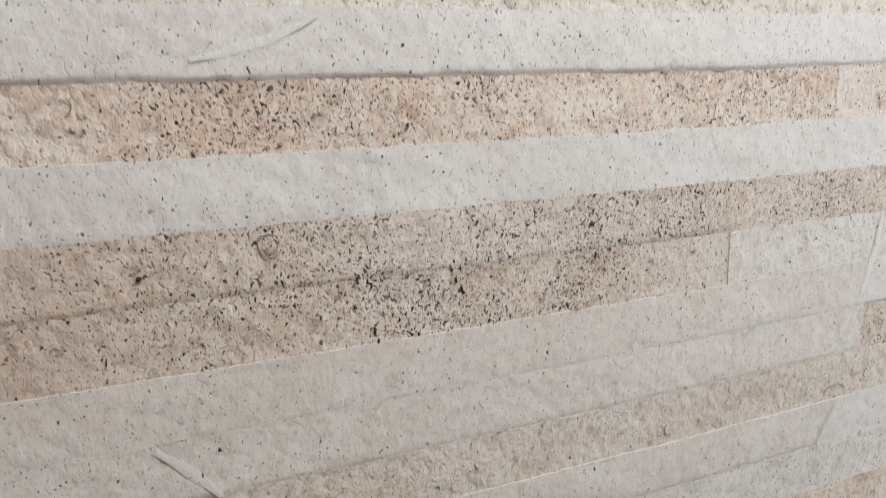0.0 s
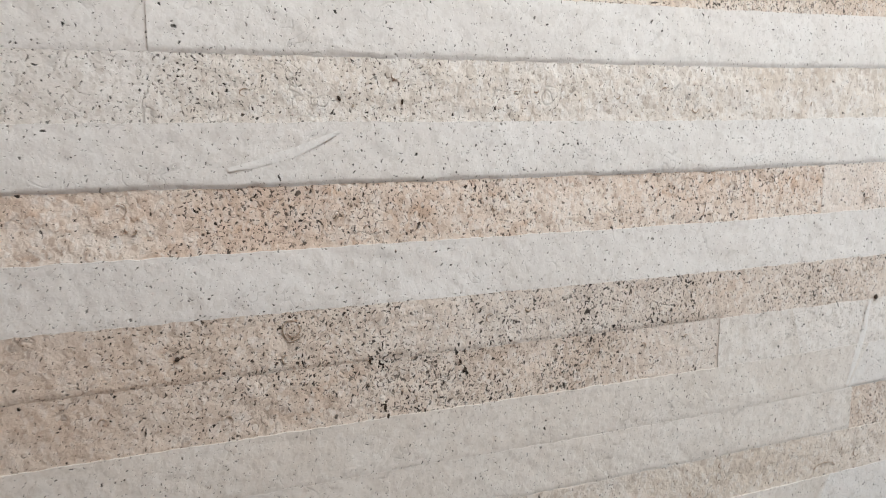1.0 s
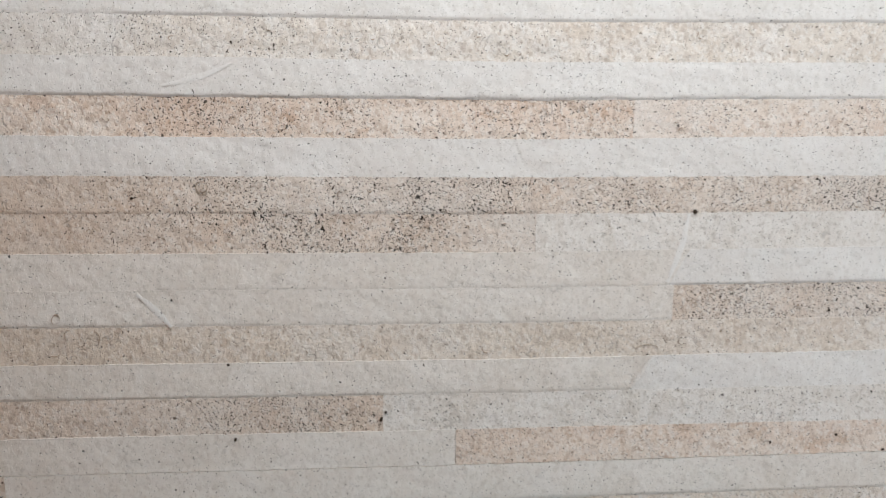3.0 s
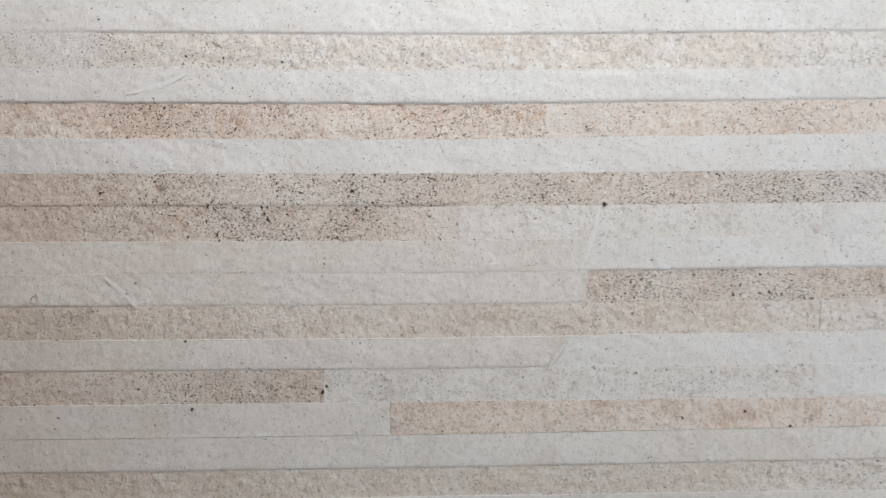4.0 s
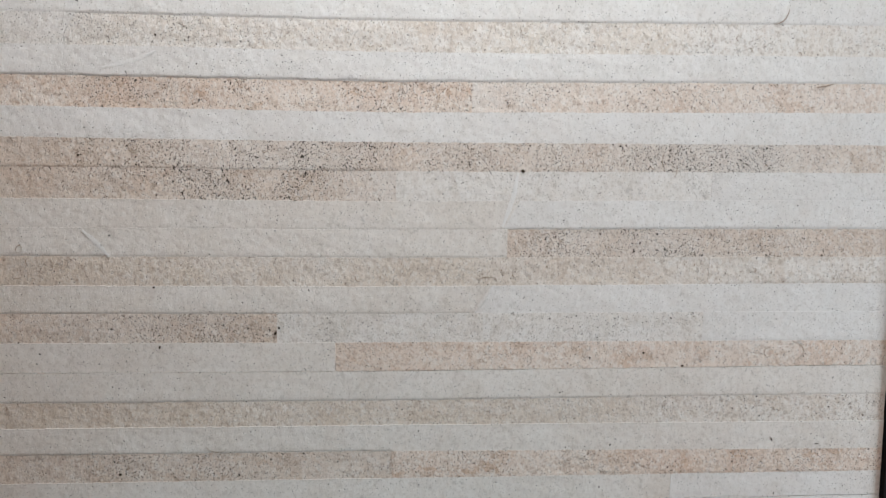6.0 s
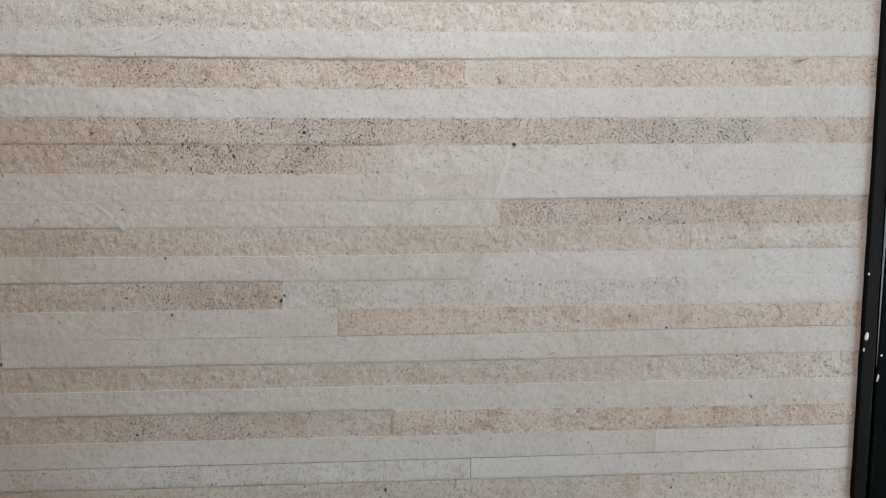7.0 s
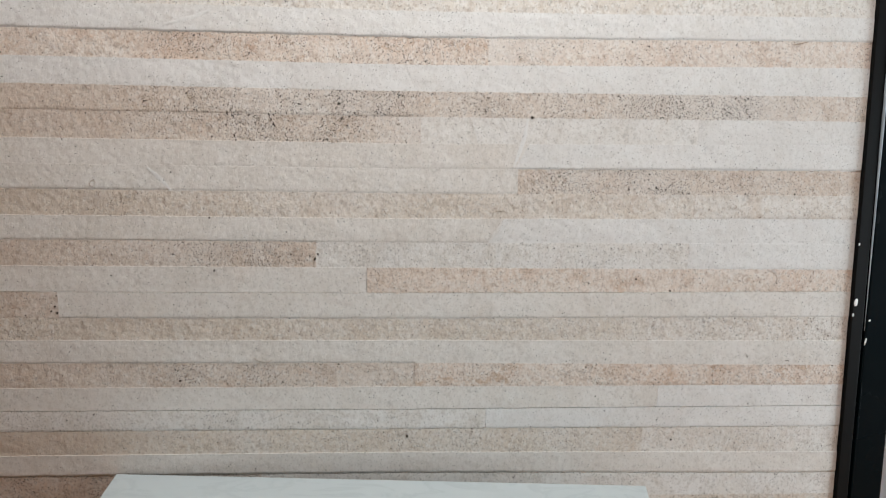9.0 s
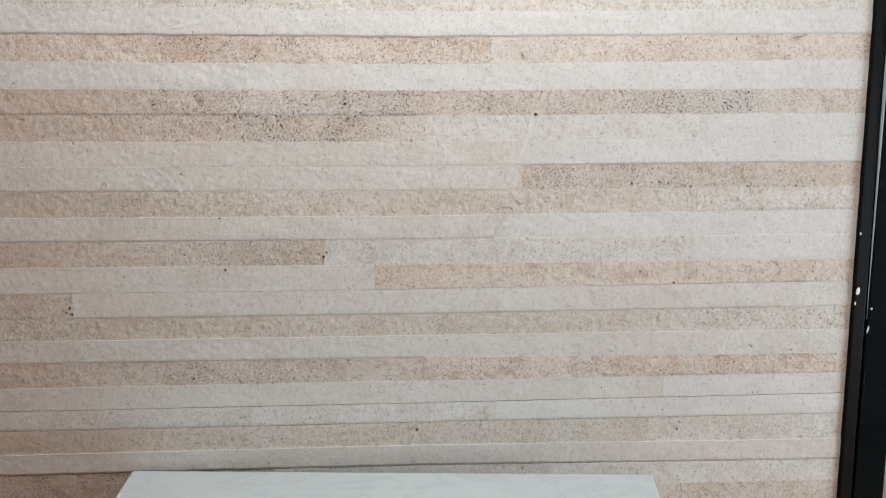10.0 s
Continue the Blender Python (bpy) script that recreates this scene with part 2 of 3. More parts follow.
# ---- the ground, and the plain walls and roof added to close the place and shape its light ----
bm = bmesh.new()
bmesh.ops.create_grid(bm, x_segments=8, y_segments=8, size=400)
tagged(part("ground", bm, FLOOR_BOUNCE), "unseen ground, brown to bounce warm light", "ground", kind="structure")
ROOM = (-0.75, EAST_X, -3.4, 0.004)
tagged(part("wall_west", box(ROOM[0] - 0.2, ROOM[0], ROOM[2], 0.2, 0.0, ROOF_Z), WEST_BOUNCE), "added dark brown side wall, out of view, to bounce warm light", "wall", kind="structure")
tagged(part("wall_south", box(ROOM[0] - 0.2, ROOM[1] + 0.2, ROOM[2] - 0.2, ROOM[2], 0.0, ROOF_Z), SOUTH_BOUNCE), "added brown wall, out of view, to bounce warm light", "wall", kind="structure")
# east wall added out of view, to hold the added lamp's opening
bm = bmesh.new()
plan = [(ROOM[2], 0.0), (0.2, 0.0), (0.2, ROOF_Z), (ROOM[2], ROOF_Z)]
hole = [(EAST_GAP[0], EAST_GAP[2]), (EAST_GAP[1], EAST_GAP[2]), (EAST_GAP[1], EAST_GAP[3]), (EAST_GAP[0], EAST_GAP[3])]
rings = [[bm.verts.new((x, y, z)) for y, z in ring] for ring in (plan, hole) for x in (ROOM[1], ROOM[1] + 0.2)]
for i in range(4):
    j = (i + 1) % 4
    for a, b in ((rings[0], rings[1]), (rings[2], rings[3]), (rings[0], rings[2]), (rings[1], rings[3])):
        bm.faces.new((a[i], a[j], b[j], b[i]))
tagged(part("wall_east", bm, RENDERED), "added pale side wall, out of view, with an opening for a lamp", "wall", kind="structure")
# added white backing, for the outdoor brightness past the gate's edge
tagged(part("wall_outside", box(1.3, 3.4, 1.1, 1.3, 0.0, 2.4), BACKING_WHITE), "added white backing for the bright outdoors beyond the gate", "wall", kind="structure")
# ceiling added out of view, its opening placed to grade the light
bm = bmesh.new()
plan = [(ROOM[0] - 0.2, ROOM[2] - 0.2), (ROOM[1] + 0.2, ROOM[2] - 0.2), (ROOM[1] + 0.2, 0.204), (ROOM[0] - 0.2, 0.204)]
hole = [(OPEN[0], OPEN[2]), (OPEN[1], OPEN[2]), (OPEN[1], OPEN[3]), (OPEN[0], OPEN[3])]
rings = [[bm.verts.new((x, y, z)) for x, y in ring] for ring in (plan, hole) for z in (ROOF_Z, ROOF_Z + 0.22)]
for i in range(4):
    j = (i + 1) % 4
    for a, b in ((rings[0], rings[1]), (rings[2], rings[3]), (rings[0], rings[2]), (rings[1], rings[3])):
        bm.faces.new((a[i], a[j], b[j], b[i]))
tagged(part("ceiling", bm, RENDERED), "added pale ceiling, out of view, with an opening for the key lamp", "ceiling", kind="structure")

LEAN_X = 0.0393  # the wall's right edge runs out of plumb by this much


def edge_x(z):
    """The right edge of the cladding, against the black frame."""
    return 1.290 + (1.67 - z) * LEAN_X


WALL_LEFT, WALL_TOP = -0.75, ROOF_Z
bm = bmesh.new()
for y in (0.004, 0.204):
    for x, z in ((WALL_LEFT, 0.0), (edge_x(0.0), 0.0), (edge_x(WALL_TOP), WALL_TOP), (WALL_LEFT, WALL_TOP)):
        bm.verts.new((x, y, z))
v = list(bm.verts)
bm.faces.new(v[:4])
bm.faces.new(v[4:])
for i in range(4):
    bm.faces.new((v[i], v[(i + 1) % 4], v[4 + (i + 1) % 4], v[4 + i]))
wall = tagged(part("wall_north", bm, MORTAR), "outdoor wall clad in bands of split travertine", "wall", kind="structure")

# ---- stone bands: upper edge at the left and at the right, then the stones of the band (right end, stone, how far it stands proud in mm) ----
END = 9.0
BANDS = [
    (1.768, 1.776, [(END, BROWN, 3)]),
    (1.726, 1.734, [(0.128, WHITE, 4), (1.110, WHITE, 6.2), (END, WHITE, 5)]),
    (1.683, 1.692, [((0.142, 0.112), IVORY, 3), (END, CREAM, 3)]),
    (1.642, 1.649, [(END, WHITE, 6.2)]),
    (1.602, 1.611, [(0.667, ORANGE, 2), (END, ORANGE, 3)]),
    (1.561, 1.570, [(END, WHITE, 5)]),
    (1.520, 1.525, [(END, BROWN, 4.6)]),
    (1.480, 1.485, [(0.563, BROWN, 2), ((0.642, 0.656), IVORY, 4.6), (1.016, IVORY, 4.0), (END, WHITE, 5.6)]),
    (1.438, 1.445, [((0.738, 0.716), WARM_SHADED, 5), (END, WHITE, 4.6)]),
    (1.398, 1.403, [((0.134, 0.172), WARM_SHADED, 5), (0.722, WARM_SHADED, 3.9), (END, BROWN, 1)]),
    (1.358, 1.362, [(0.702, TAN, 2), (1.020, CREAM, 2), (END, CREAM, 4.5)]),
    (1.317, 1.322, [((0.702, 0.676), WARM_SHADED, 5), (1.016, WHITE, 3), (END, WHITE, 2.4)]),
    (1.277, 1.280, [(0.396, BROWN, 2), (0.690, IVORY, 3), (1.016, IVORY, 3), (END, WHITE, 4)]),
    (1.235, 1.236, [(0.478, WARM_SHADED, 4), (END, ORANGE, 3)]),
    (1.192, 1.196, [(-0.016, BROWN, 4), (END, WARM_SHADED, 5)]),
    (1.148, 1.151, [(-0.016, TAN, 3), (0.957, TAN, 2), (END, GREY, 2)]),
    (1.111, 1.110, [(END, WARM_SHADED, 5)]),
    (1.071, 1.067, [(0.560, BROWN, 2), (END, ORANGE, 5)]),
    (1.029, 1.029, [(0.982, WARM_SHADED, 4), (END, WHITE, 3)]),
    (0.988, 0.989, [(0.683, IVORY, 4), (END, WHITE, 4)]),
    (0.952, 0.951, [(0.960, TAN, 2), (END, GREY, 2)]),
    (0.910, 0.904, [(END, WARM_SHADED, 7)]),
    (0.871, 0.864, [(0.300, BROWN, 2), (END, IVORY, 3)]),
    (0.826, 0.822, [(END, TAN, 3)]),
    (0.786, 0.782, [(END, WHITE, 5)]),
]
# stones that change along their length: x, how porous, how deep the colour
ALONG = {
    (2, 0): ((0.0, 1.4, 0.8),),
    (2, 1): ((0.13, 1.5, 0.5), (0.30, 1.4, 0.8), (0.42, 0.8, 1.0), (0.60, 0.6, 1.0), (1.20, 0.4, 0.8)),
    (3, 0): ((0.0, 0.7, 1), (0.25, 1.0, 1), (0.38, 1.9, 1), (0.47, 1.9, 1), (0.55, 0.9, 1), (0.62, 2.0, 1), (0.68, 1.0, 1), (1.20, 0.7, 1)),
    (4, 0): ((-0.10, 0.6, 0.8), (0.12, 0.8, 1.0), (0.17, 1.5, 1.2), (0.25, 1.3, 1.1), (0.40, 1.1, 1.0), (0.66, 1.0, 1.0)),
    (4, 1): ((0.67, 0.7, 0.2), (0.74, 0.8, 0.5), (0.80, 0.8, 0.8), (1.00, 0.9, 0.8), (1.25, 0.6, 0.7)),
    (6, 0): ((-0.15, 0.2, 1.3), (0.05, 0.4, 1.3), (0.16, 0.8, 1.0), (0.28, 1.0, 0.7), (0.36, 1.2, 0.5), (0.46, 1.2, 0.5), (0.55, 0.9, 0.8), (0.74, 0.9, 0.8),
             (0.85, 0.8, 0.9), (0.98, 1.1, 0.3), (1.10, 1.1, 0.2), (1.17, 0.6, 0.6), (1.25, 0.5, 1.0)),
    (7, 0): ((-0.15, 0.2, 1.3), (0.10, 0.5, 1.2), (0.20, 0.8, 1.0), (0.30, 1.1, 1.0), (0.42, 1.1, 1.0), (0.50, 0.7, 0.7), (0.55, 0.5, 0.3)),
    (7, 1): ((0.56, 0.5, 0.7),),
    (7, 2): ((0.66, 0.6, 0.7), (0.85, 0.7, 0.8), (1.0, 0.3, 0.6)),
    (9, 2): ((0.72, 0.7, 1.1), (0.80, 0.9, 0.9), (0.94, 1.1, 0.5), (1.02, 0.9, 0.8), (1.25, 0.5, 1.1)),
    (10, 0): ((-0.10, 0.4, 1.3), (0.05, 0.5, 1.2), (0.25, 0.5, 1.0), (0.50, 0.5, 0.8), (0.70, 0.6, 0.8)),
    (10, 1): ((0.70, 0.7, 1.25), (1.02, 0.6, 1.1)),
    (10, 2): ((1.02, 0.5, 1.1), (1.25, 0.5, 1.1)),
    (12, 0): ((-0.15, 0.4, 1.3), (0.10, 0.5, 0.8), (0.20, 0.8, 0.9), (0.27, 1.0, 0.8), (0.38, 0.9, 1.0)),
    (13, 1): ((0.48, 0.9, 1.2), (0.70, 0.6, 1.0), (0.90, 0.5, 0.8), (1.25, 0.6, 0.9)),
    (14, 0): ((0.0, 0.45, 1.1),),
    (15, 1): ((-0.10, 0.3, 1.3), (0.30, 0.4, 1.0), (0.60, 0.8, 0.9), (0.95, 0.8, 0.7)),
    (15, 2): ((0.95, 0.75, 0.9), (1.25, 0.6, 1.0)),
    (17, 0): ((-0.15, 0.3, 1.3), (0.10, 0.5, 1.0), (0.25, 1.0, 1.0), (0.45, 0.6, 1.1), (0.56, 0.5, 1.0)),
    (20, 1): ((0.96, 0.55, 0.8), (1.25, 0.6, 0.6)),
    (20, 0): ((-0.10, 0.3, 1.4), (0.30, 0.6, 1.0), (0.60, 1.0, 0.9)),
}
BOTTOM = 0.746
# courses of tile meet at open joints below these bands, as thin dark lines
JOINTS = {18: 0.0011, 19: 0.0006, 21: 0.0009, 13: 0.0006}
STEP = 0.00029


def band_edge(left, right, x, n):
    """The height of a band's edge at x: level to the middle, then drawn up or down a little, and slightly ragged."""
    level = left + (right - left) * np.clip((x - 0.55) / 0.55, 0, 1.25)
    ragged = 0.0003 * value_noise(x * 70, 0 * x + n * 5.0, 31 + n) + 0.0005 * value_noise(x * 240, 0 * x + n * 5.0, 67 + n)
    return level + ragged


ACROSS = np.array([0, 0.012, 0.03, 0.055, 0.085, 0.12, 0.19, 0.27, 0.35, 0.43, 0.51, 0.59, 0.67, 0.75, 0.83, 0.90, 0.95, 0.98, 1.0])


def stone_band(x0, x1, upper, lower, n, proud, material, seed, cell, across, gap=0.0, below=lambda x: 0 * x, along=((0.0, 1.0, 1.0),)):
    """One split stone: an uneven face, its upper lip worn back, its lower edge crisp, and sides that run back into the mortar."""
    last = x1 == END
    side = 0.00025 if gap > 0.0005 else 0.0
    a0, a1 = x0 if isinstance(x0, tuple) else (x0, x0)
    b0, b1 = x1 if isinstance(x1, tuple) else (x1, x1)
    nx = max(6, int(((1.30 if last else b0) - a0) / cell))
    s, r = np.meshgrid(np.linspace(0, 1, nx + 1), across)
    start = a0 + (a1 - a0) * r + side
    right = edge_x(upper[0] + (lower[0] - upper[0]) * r) - 0.001 if last else b0 + (b1 - b0) * r - side
    x = start + (right - start) * s
    top, low = band_edge(*upper, x, n) - 0.00005, band_edge(*lower, x, n + 1) + 0.00005 + gap
    z = top + (low - top) * r
    # relief of the split face at several sizes
    rough = RELIEF[material.name]
    up = 0.0005 * value_noise(x * 10, z * 30, seed) + 0.0003 * value_noise(x * 55 + z * 40, z * 80 - x * 22, seed + 1)
    up += 0.00032 * value_noise(x * 110 + z * 70, z * 130 - x * 30, seed + 2) + 0.00042 * value_noise(x * 190, z * 210, seed + 3)
    from_top, from_low = r * np.abs(top - low), (1 - r) * np.abs(top - low)
    flare = np.clip(1 - from_low / (0.0038 + 0.0012 * value_noise(x * 60, z * 0, seed + 4)), 0, 1)
    foot = np.clip(1 - from_low / (0.0030 + 0.0008 * value_noise(x * 60, z * 0, seed + 5)), 0, 1)
    foot = foot * foot * (3 - 2 * foot)
    depth = 0.004 + STEP * proud
    swell = flare * np.clip(below(x) - proud, 0, 9) * STEP * 0.2
    from_end = np.minimum(x - start, right - x)
    calm = (0.2 + 0.8 * np.clip(np.minimum(from_top, from_low) / 0.007, 0, 1)) * np.clip(0.15 + from_end / 0.006, 0, 1)
    y = -(depth + up * rough * calm + swell - foot * np.clip(proud - below(x), 0, 9) * STEP)
    verts = np.stack([x, y, z], -1).reshape(-1, 3)
    w, h = nx + 1, len(across) - 1
    i = np.arange(h)[:, None] * w + np.arange(nx)[None]
    faces = np.stack([i, i + w, i + w + 1, i + 1], -1).reshape(-1, 4).tolist()
    ring = list(range(w)) + [k * w + nx for k in range(1, h + 1)] + [h * w + k for k in range(nx - 1, -1, -1)] + [k * w for k in range(h - 1, 0, -1)]
    front, back = verts[ring].copy(), verts[ring].copy()
    back[:, 1] = 0.006
    base, m = len(verts), len(ring)
    verts = np.concatenate([verts, front, back])
    faces += [[base + k, base + (k + 1) % m, base + m + (k + 1) % m, base + m + k] for k in range(m)]
    data = mesh_of("stone", verts.tolist(), faces, material, True)
    for k, key in ((1, "porous"), (2, "depth_of_colour")):
        data.attributes.new(key, "FLOAT", "POINT").data.foreach_set("value", np.interp(verts[:, 0], [p[0] for p in along], [p[k] for p in along]))
    ob = new("stone", data)
    ob.parent = wall
    return tagged(ob, material.name.replace("_", " ") + " strip with a split face")


def proud_of(stones):
    """How far the stones of a band stand out, along x."""
    ends = [e if isinstance(e, float) else sum(e) / 2 for e, _, _ in stones]
    return lambda x: np.array([p for *_, p in stones])[np.minimum(np.searchsorted(ends, x), len(ends) - 1)]


seed = 11
for n, (left, right, stones) in enumerate(BANDS):
    nxt = BANDS[n + 1][:2] if n + 1 < len(BANDS) else (BOTTOM, BOTTOM)
    x = WALL_LEFT
    for k, (x1, material, proud) in enumerate(stones):
        seed += 7
        stone_band(x, x1, (left, right), nxt, n, proud, material, seed, 0.003, ACROSS, JOINTS.get(n, 0.0),
                   proud_of(BANDS[min(n + 1, len(BANDS) - 1)][2]), ALONG.get((n, k), ((0.0, 1.0, 1.0),)))
        x = x1
# the wall goes on above and below in the same bands, coarser
picker = random.Random(5)
kinds = [WHITE, CREAM, WHITE, TAN, IVORY, WHITE, BROWN, WHITE, ORANGE]
ROWS_BELOW = [(BOTTOM - 0.0411 * k, BOTTOM - 0.0411 * (k + 1)) for k in range(18)]
ROWS_ABOVE = [(1.768 + 0.0406 * (k + 1), 1.768 + 0.0406 * k) for k in range(15)]
for rows, lift in ((ROWS_BELOW, 0.0), (ROWS_ABOVE, 0.008)):
    for k, (z0, z1) in enumerate(rows):
        code = len(BANDS) + k if not lift else -1 - k
        cut = picker.uniform(0.0, 1.0)
        for a, b in ((WALL_LEFT, cut), (cut, END)):
            seed += 7
            stone_band(a, b, (z0, z0 + lift), (max(z1, 0.001), max(z1, 0.001) + lift), code, picker.choice((2, 3, 5, 6)), picker.choice(kinds),
                       seed, 0.02, np.linspace(0, 1, 6))

# ---- the black frame and gate at the wall's end, leaning with it ----
TILT_DEG = math.degrees(math.atan(LEAN_X))
gate = tagged(new("black_gate"), "black painted metal gate with white paint splashes beside stone wall", "gate")
gate.matrix_world = pose(edge_x(0.0), 0, 0, 0, -TILT_DEG, 0)
part("jamb", box(0.001, 0.0225, -0.012, 0.06, 0.0, 2.54, 0.0015), BLACK, gate, "matt black painted jamb")
part("groove", box(0.0225, 0.0275, 0.006, 0.06, 0.0, 2.54), BLACK, gate)
# the sky's reflection along the rebate, put into a tapering grey shape
bm = bmesh.new()
rings = []
for k in range(41):
    z = 1.13 + 1.39 * k / 40
    r = 0.0026 * min(1.0, 0.12 + (z - 1.13) / 0.42) * (1 + 0.10 * noise.noise(Vector((0, 0, z * 30))))
    rings.append([bm.verts.new((0.0252 + r * math.cos(a), -0.0125 + r * math.sin(a), z)) for a in [math.tau * i / 10 for i in range(10)]])
for low, high in zip(rings, rings[1:]):
    for i in range(10):
        bm.faces.new((low[i], low[(i + 1) % 10], high[(i + 1) % 10], high[i]))
bm.faces.new(rings[0][::-1])
bm.faces.new(rings[-1])
part("bead", bm, SHEEN, gate, "uneven grey line for the sky's reflection, thinning out downwards", True)
part("rebate_strip", box(0.0275, 0.0305, -0.0135, 0.04, 0.0, 1.035, 0.0008), GLOSS_BLACK, gate)
part("stile", box(0.0285, 0.086, -0.010, 0.05, 0.0, 2.54, 0.003), GLOSS_BLACK, gate, "blue-black glossy stile")


def splash(x, y, z, w, h, turn):
    bm = bmesh.new()
    bmesh.ops.create_icosphere(bm, subdivisions=2, radius=0.5)
    for vert in bm.verts:
        k = 1 + 0.25 * noise.noise(vert.co * 3 + Vector((x * 90, z * 40, 0)))
        vert.co = Vector((vert.co.x * w * k, vert.co.y * 0.0012, vert.co.z * h * k))
    bmesh.ops.rotate(bm, verts=bm.verts, matrix=Matrix.Rotation(radians(turn), 3, "Y"))
    bmesh.ops.translate(bm, verts=bm.verts, vec=(x, y, z))
    part("paint_splash", bm, SPLASH, gate, "dried white paint splash", True)


for x, y, z, w, h, turn in ((0.006, -0.0122, 1.181, 0.007, 0.014, 8), (0.0025, -0.0122, 1.159, 0.003, 0.007, 0), (0.003, -0.0122, 1.283, 0.003, 0.005, 0),
                            (0.0345, -0.0102, 1.147, 0.004, 0.004, 0), (0.0305, -0.0102, 1.109, 0.003, 0.013, 12)):
    splash(x, y, z, w, h, turn)

# ---- marble-topped plinth against the wall ----
table = tagged(new("marble_topped_stand"), "low stand with a white grey-veined marble top, against the stone wall", "stand")
CORNERS = [(0.061, -0.013), (0.060, -0.42), (0.882, -0.45), (0.947, -0.079)]
part("marble_top", prism(CORNERS, 0.852, 0.880, 0.002), MARBLE, table, "polished white marble top with faint grey veins")
part("base", prism([(0.10, -0.05), (0.10, -0.38), (0.85, -0.40), (0.88, -0.10)], 0.0, 0.852), RENDERED, table, "plain rendered base")

# ---- single pores, as flat dark blobs on the face, and fossil scars that stand out on the stones ----
DEEP = plain("dark_pore_brown", (0.05, 0.036, 0.026), 0.95, grain=0.0005)
SCAR = plain("brown_scar_dirt", (0.36, 0.285, 0.215), 0.95, grain=0.0005)


def face_y(x, z):
    """The face of the stone at a place on the wall."""
    for n, (left, right, stones) in enumerate(BANDS):
        if float(band_edge(left, right, np.array(x), n)) >= z:
            found = stones
    return -(0.0046 + STEP * float(proud_of(found)(np.array(x))))


def pore(x, z, w, h, turn=0.0):
    bm = bmesh.new()
    bmesh.ops.create_icosphere(bm, subdivisions=2, radius=0.5)
    for vert in bm.verts:
        k = 1 + 0.5 * noise.noise(vert.co * 2.5 + Vector((x * 300, z * 170, 0)))
        vert.co = Vector((vert.co.x * w * k, vert.co.y * 0.0012, vert.co.z * h * k))
    bmesh.ops.rotate(bm, verts=bm.verts, matrix=Matrix.Rotation(radians(turn), 3, "Y"))
    bmesh.ops.translate(bm, verts=bm.verts, vec=(x, face_y(x, z), z))
    part("pore", bm, DEEP, wall, smooth=True)


def scar(x, z, rx, rz, a0, a1, turn=0.0, width=0.0009, drift=0.0, name="fossil_scar", material=None, rise=0.0005):
    """A curved scar: a thin ridge along an arc, from angle a0 to a1, opening by drift."""
    bm, rows = bmesh.new(), []
    spin, mid = radians(turn), radians((a0 + a1) / 2)
    y = face_y(x + rx * math.cos(mid) * math.cos(spin) - rz * math.sin(mid) * math.sin(spin), z + rx * math.cos(mid) * math.sin(spin) + rz * math.sin(mid) * math.cos(spin))
    for k in range(17):
        f = k / 16
        a, grow = radians(a0 + (a1 - a0) * f), 1 + drift * f + min(0.12, 0.0008 / rx) * noise.noise(Vector((x * 90 + f * 5, z * 90, 0)))
        half = 0.5 * width * (0.35 + 0.65 * math.sin(math.pi * min(max(f, 0.06), 0.94)))
        row = []
        for r, out in ((-half, 0.0), (0.0, rise), (half, 0.0)):
            px, pz = (rx * grow + r) * math.cos(a), (rz * grow + r) * math.sin(a)
            row.append(bm.verts.new((x + px * math.cos(spin) - pz * math.sin(spin), y + 0.0001 - out, z + px * math.sin(spin) + pz * math.cos(spin))))
        rows.append(row)
    for a, b in zip(rows, rows[1:]):
        for k in (0, 1):
            bm.faces.new((a[k], a[k + 1], b[k + 1], b[k]))
    part(name, bm, material or SCAR, wall, smooth=True)


for x, z, w, h, turn in ((0.741, 1.483, 0.004, 0.005, 10), (0.228, 1.315, 0.003, 0.003, 0), (0.233, 1.229, 0.003, 0.005, 30), (0.548, 0.939, 0.003, 0.006, -8),
                         (0.907, 1.369, 0.003, 0.003, 0), (0.929, 1.218, 0.004, 0.003, 20), (0.989, 1.198, 0.004, 0.003, 0), (-0.021, 1.168, 0.004, 0.003, 0),
                         (-0.018, 1.157, 0.003, 0.005, 15), (-0.027, 1.160, 0.003, 0.003, 0), (0.171, 1.041, 0.004, 0.004, 0), (0.280, 0.957, 0.002, 0.004, 20),
                         (0.260, 1.481, 0.002, 0.004, 0), (0.328, 1.472, 0.002, 0.004, -25), (0.332, 1.466, 0.002, 0.004, -25), (0.273, 1.439, 0.002, 0.004, 15),
                         (0.271, 1.446, 0.002, 0.005, 10), (0.114, 1.452, 0.001, 0.006, 5), (0.135, 1.497, 0.003, 0.003, 0), (1.135, 1.082, 0.0015, 0.006, -25),
                         (1.207, 1.074, 0.008, 0.001, 0), (0.849, 1.2105, 0.002, 0.004, 10), (0.242, 1.657, 0.002, 0.004, -30), (0.285, 1.655, 0.0015, 0.004, 0),
                         (0.394, 1.249, 0.004, 0.006, 20), (0.399, 1.257, 0.003, 0.004, 0), (0.872, 1.010, 0.002, 0.003, 0), (1.012, 0.928, 0.004, 0.004, 0)):
    pore(x, z, w, h, turn)
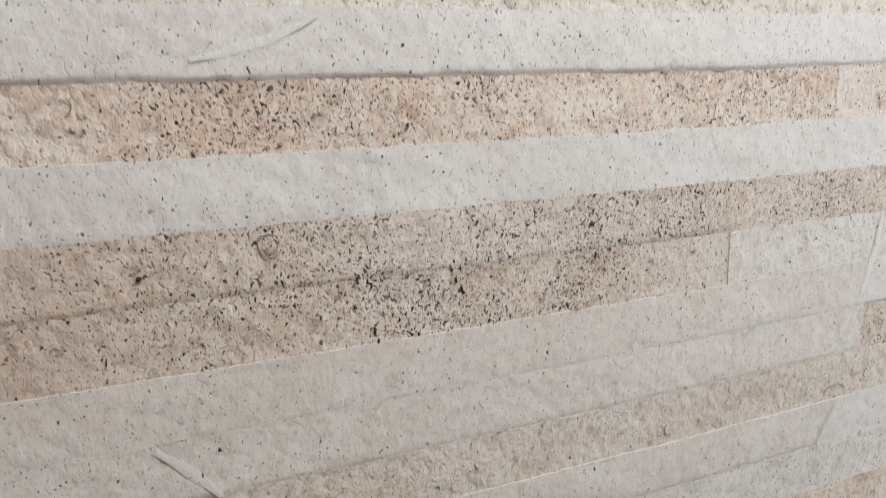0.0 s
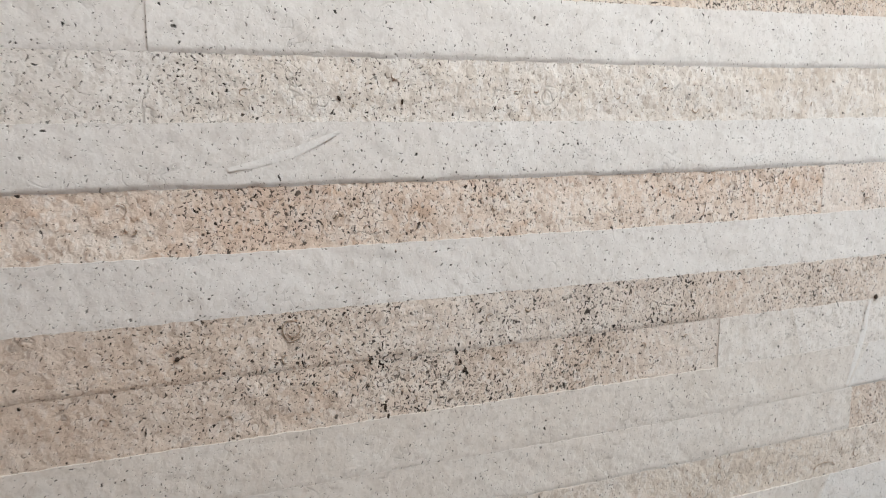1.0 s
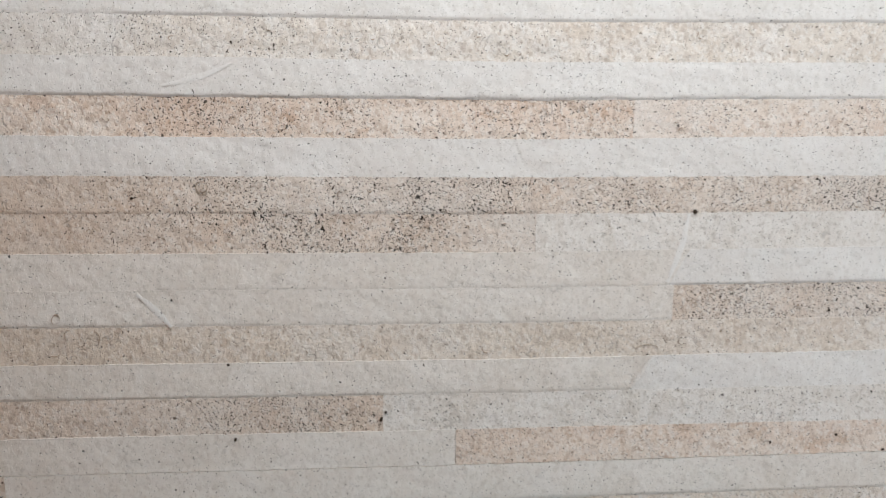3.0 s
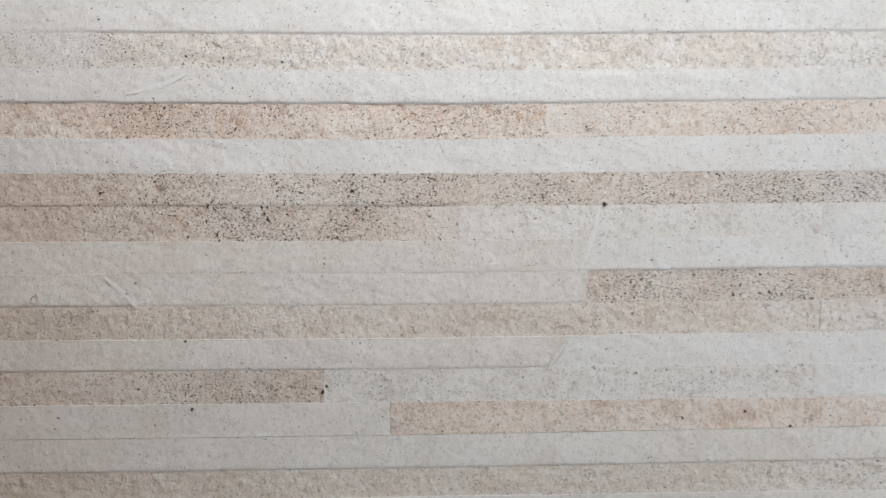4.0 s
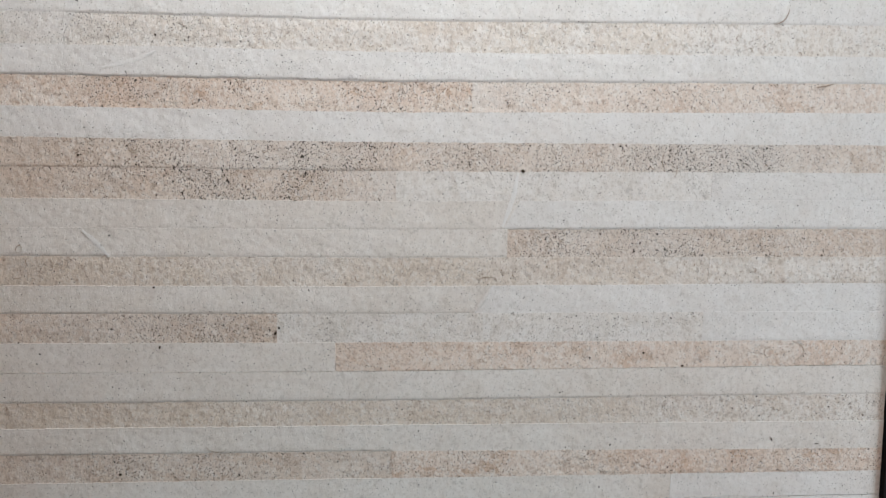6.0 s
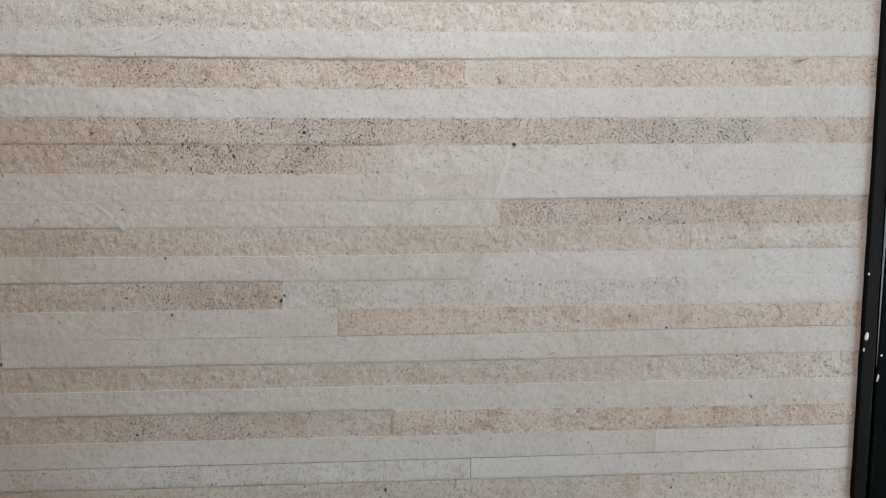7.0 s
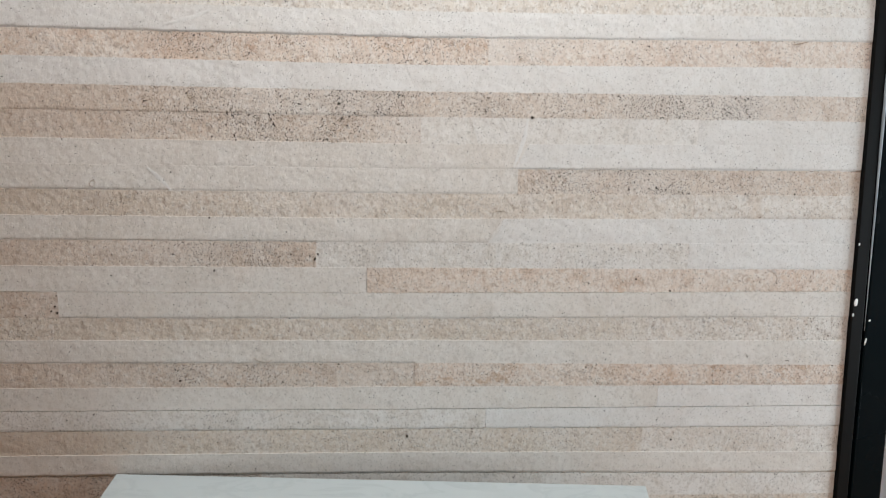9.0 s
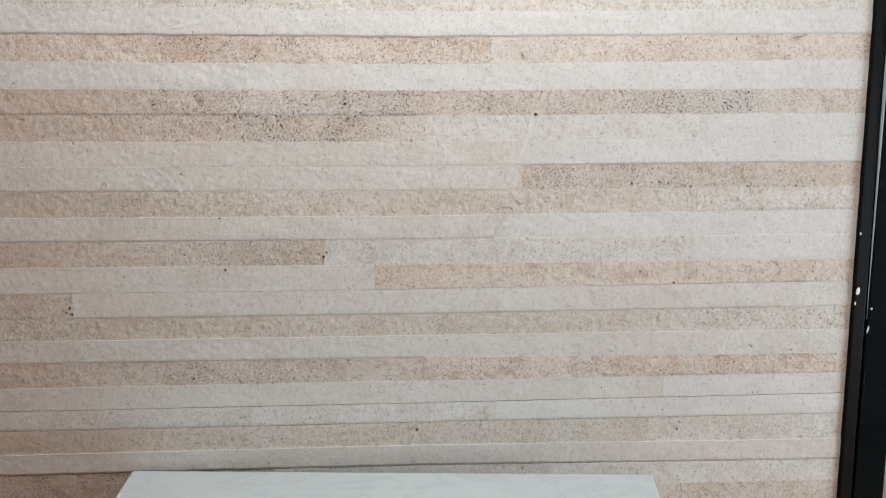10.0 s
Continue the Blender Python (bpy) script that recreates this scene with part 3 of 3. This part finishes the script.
for x, z, rx, rz, a0, a1, turn in ((0.050, 1.368, 0.0038, 0.0055, 0, 340, -30), (0.208, 1.508, 0.007, 0.007, 60, 330, 0), (0.208, 1.508, 0.0045, 0.0045, 200, 420, 0),
                                   (0.088, 1.346, 0.006, 0.008, -60, 90, 0), (0.062, 1.349, 0.004, 0.007, 60, 260, 0), (0.045, 1.332, 0.008, 0.005, 180, 350, 0),
                                   (1.158, 1.219, 0.016, 0.013, -80, 80, 0), (1.120, 1.218, 0.007, 0.007, 20, 300, 0), (0.951, 1.500, 0.010, 0.018, 140, 215, 0),
                                   (0.955, 1.486, 0.008, 0.012, -60, 40, 0), (1.203, 1.508, 0.020, 0.014, -25, 35, 0), (0.695, 1.325, 0.014, 0.006, 15, 165, 0),
                                   (0.310, 1.083, 0.016, 0.010, 180, 330, 0)):
    scar(x, z, rx, rz, a0, a1, turn)

# small curled shells, scattered over the coloured stones
curls = random.Random(23)
for n, (left, right, stones) in enumerate(BANDS[2:23], 2):
    x0, top, low = WALL_LEFT, left, BANDS[n + 1][0]
    for x1, material, proud in stones:
        x1 = min(1.26, x1 if isinstance(x1, float) else min(x1))
        if material not in (WHITE, WARM_SHADED, IVORY):
            for k in range(int(max(0.0, x1 - max(x0, -0.15)) * 16)):
                start, size = curls.uniform(0, 360), curls.uniform(0.0014, 0.0034)
                scar(curls.uniform(max(x0, -0.15) + 0.008, x1 - 0.008), curls.uniform(low + 0.008, top - 0.008), size, size * curls.uniform(0.6, 1.3),
                     start, start + curls.uniform(70, 230), 0, curls.uniform(0.0007, 0.0011), curls.uniform(-0.3, 0.3))
        x0 = x1


def crack(x, z, long, lean, name, material, width):
    """A nearly straight line across a stone, through (x, z), leaning to the right by so many degrees."""
    r = 0.25
    half = math.degrees(long / 2 / r)
    a = radians(-lean)
    scar(x - r * math.cos(a), z - r * math.sin(a), r, r, -half, half, -lean, width, 0.0, name, material, 0.0002)


crack(0.207, 1.622, 0.075, 72, "ridge", WHITE, 0.006)
crack(0.689, 1.297, 0.040, 33, "ridge", CREAM, 0.005)
crack(0.727, 1.441, 0.080, 15, "ridge", WHITE, 0.007)
crack(0.153, 1.377, 0.050, -44, "ridge", WHITE, 0.007)
scar(1.088, 1.712, 0.022, 0.020, -85, 5, 0, 0.0014)
scar(1.168, 1.618, 0.030, 0.010, 250, 300, 10, 0.0016)
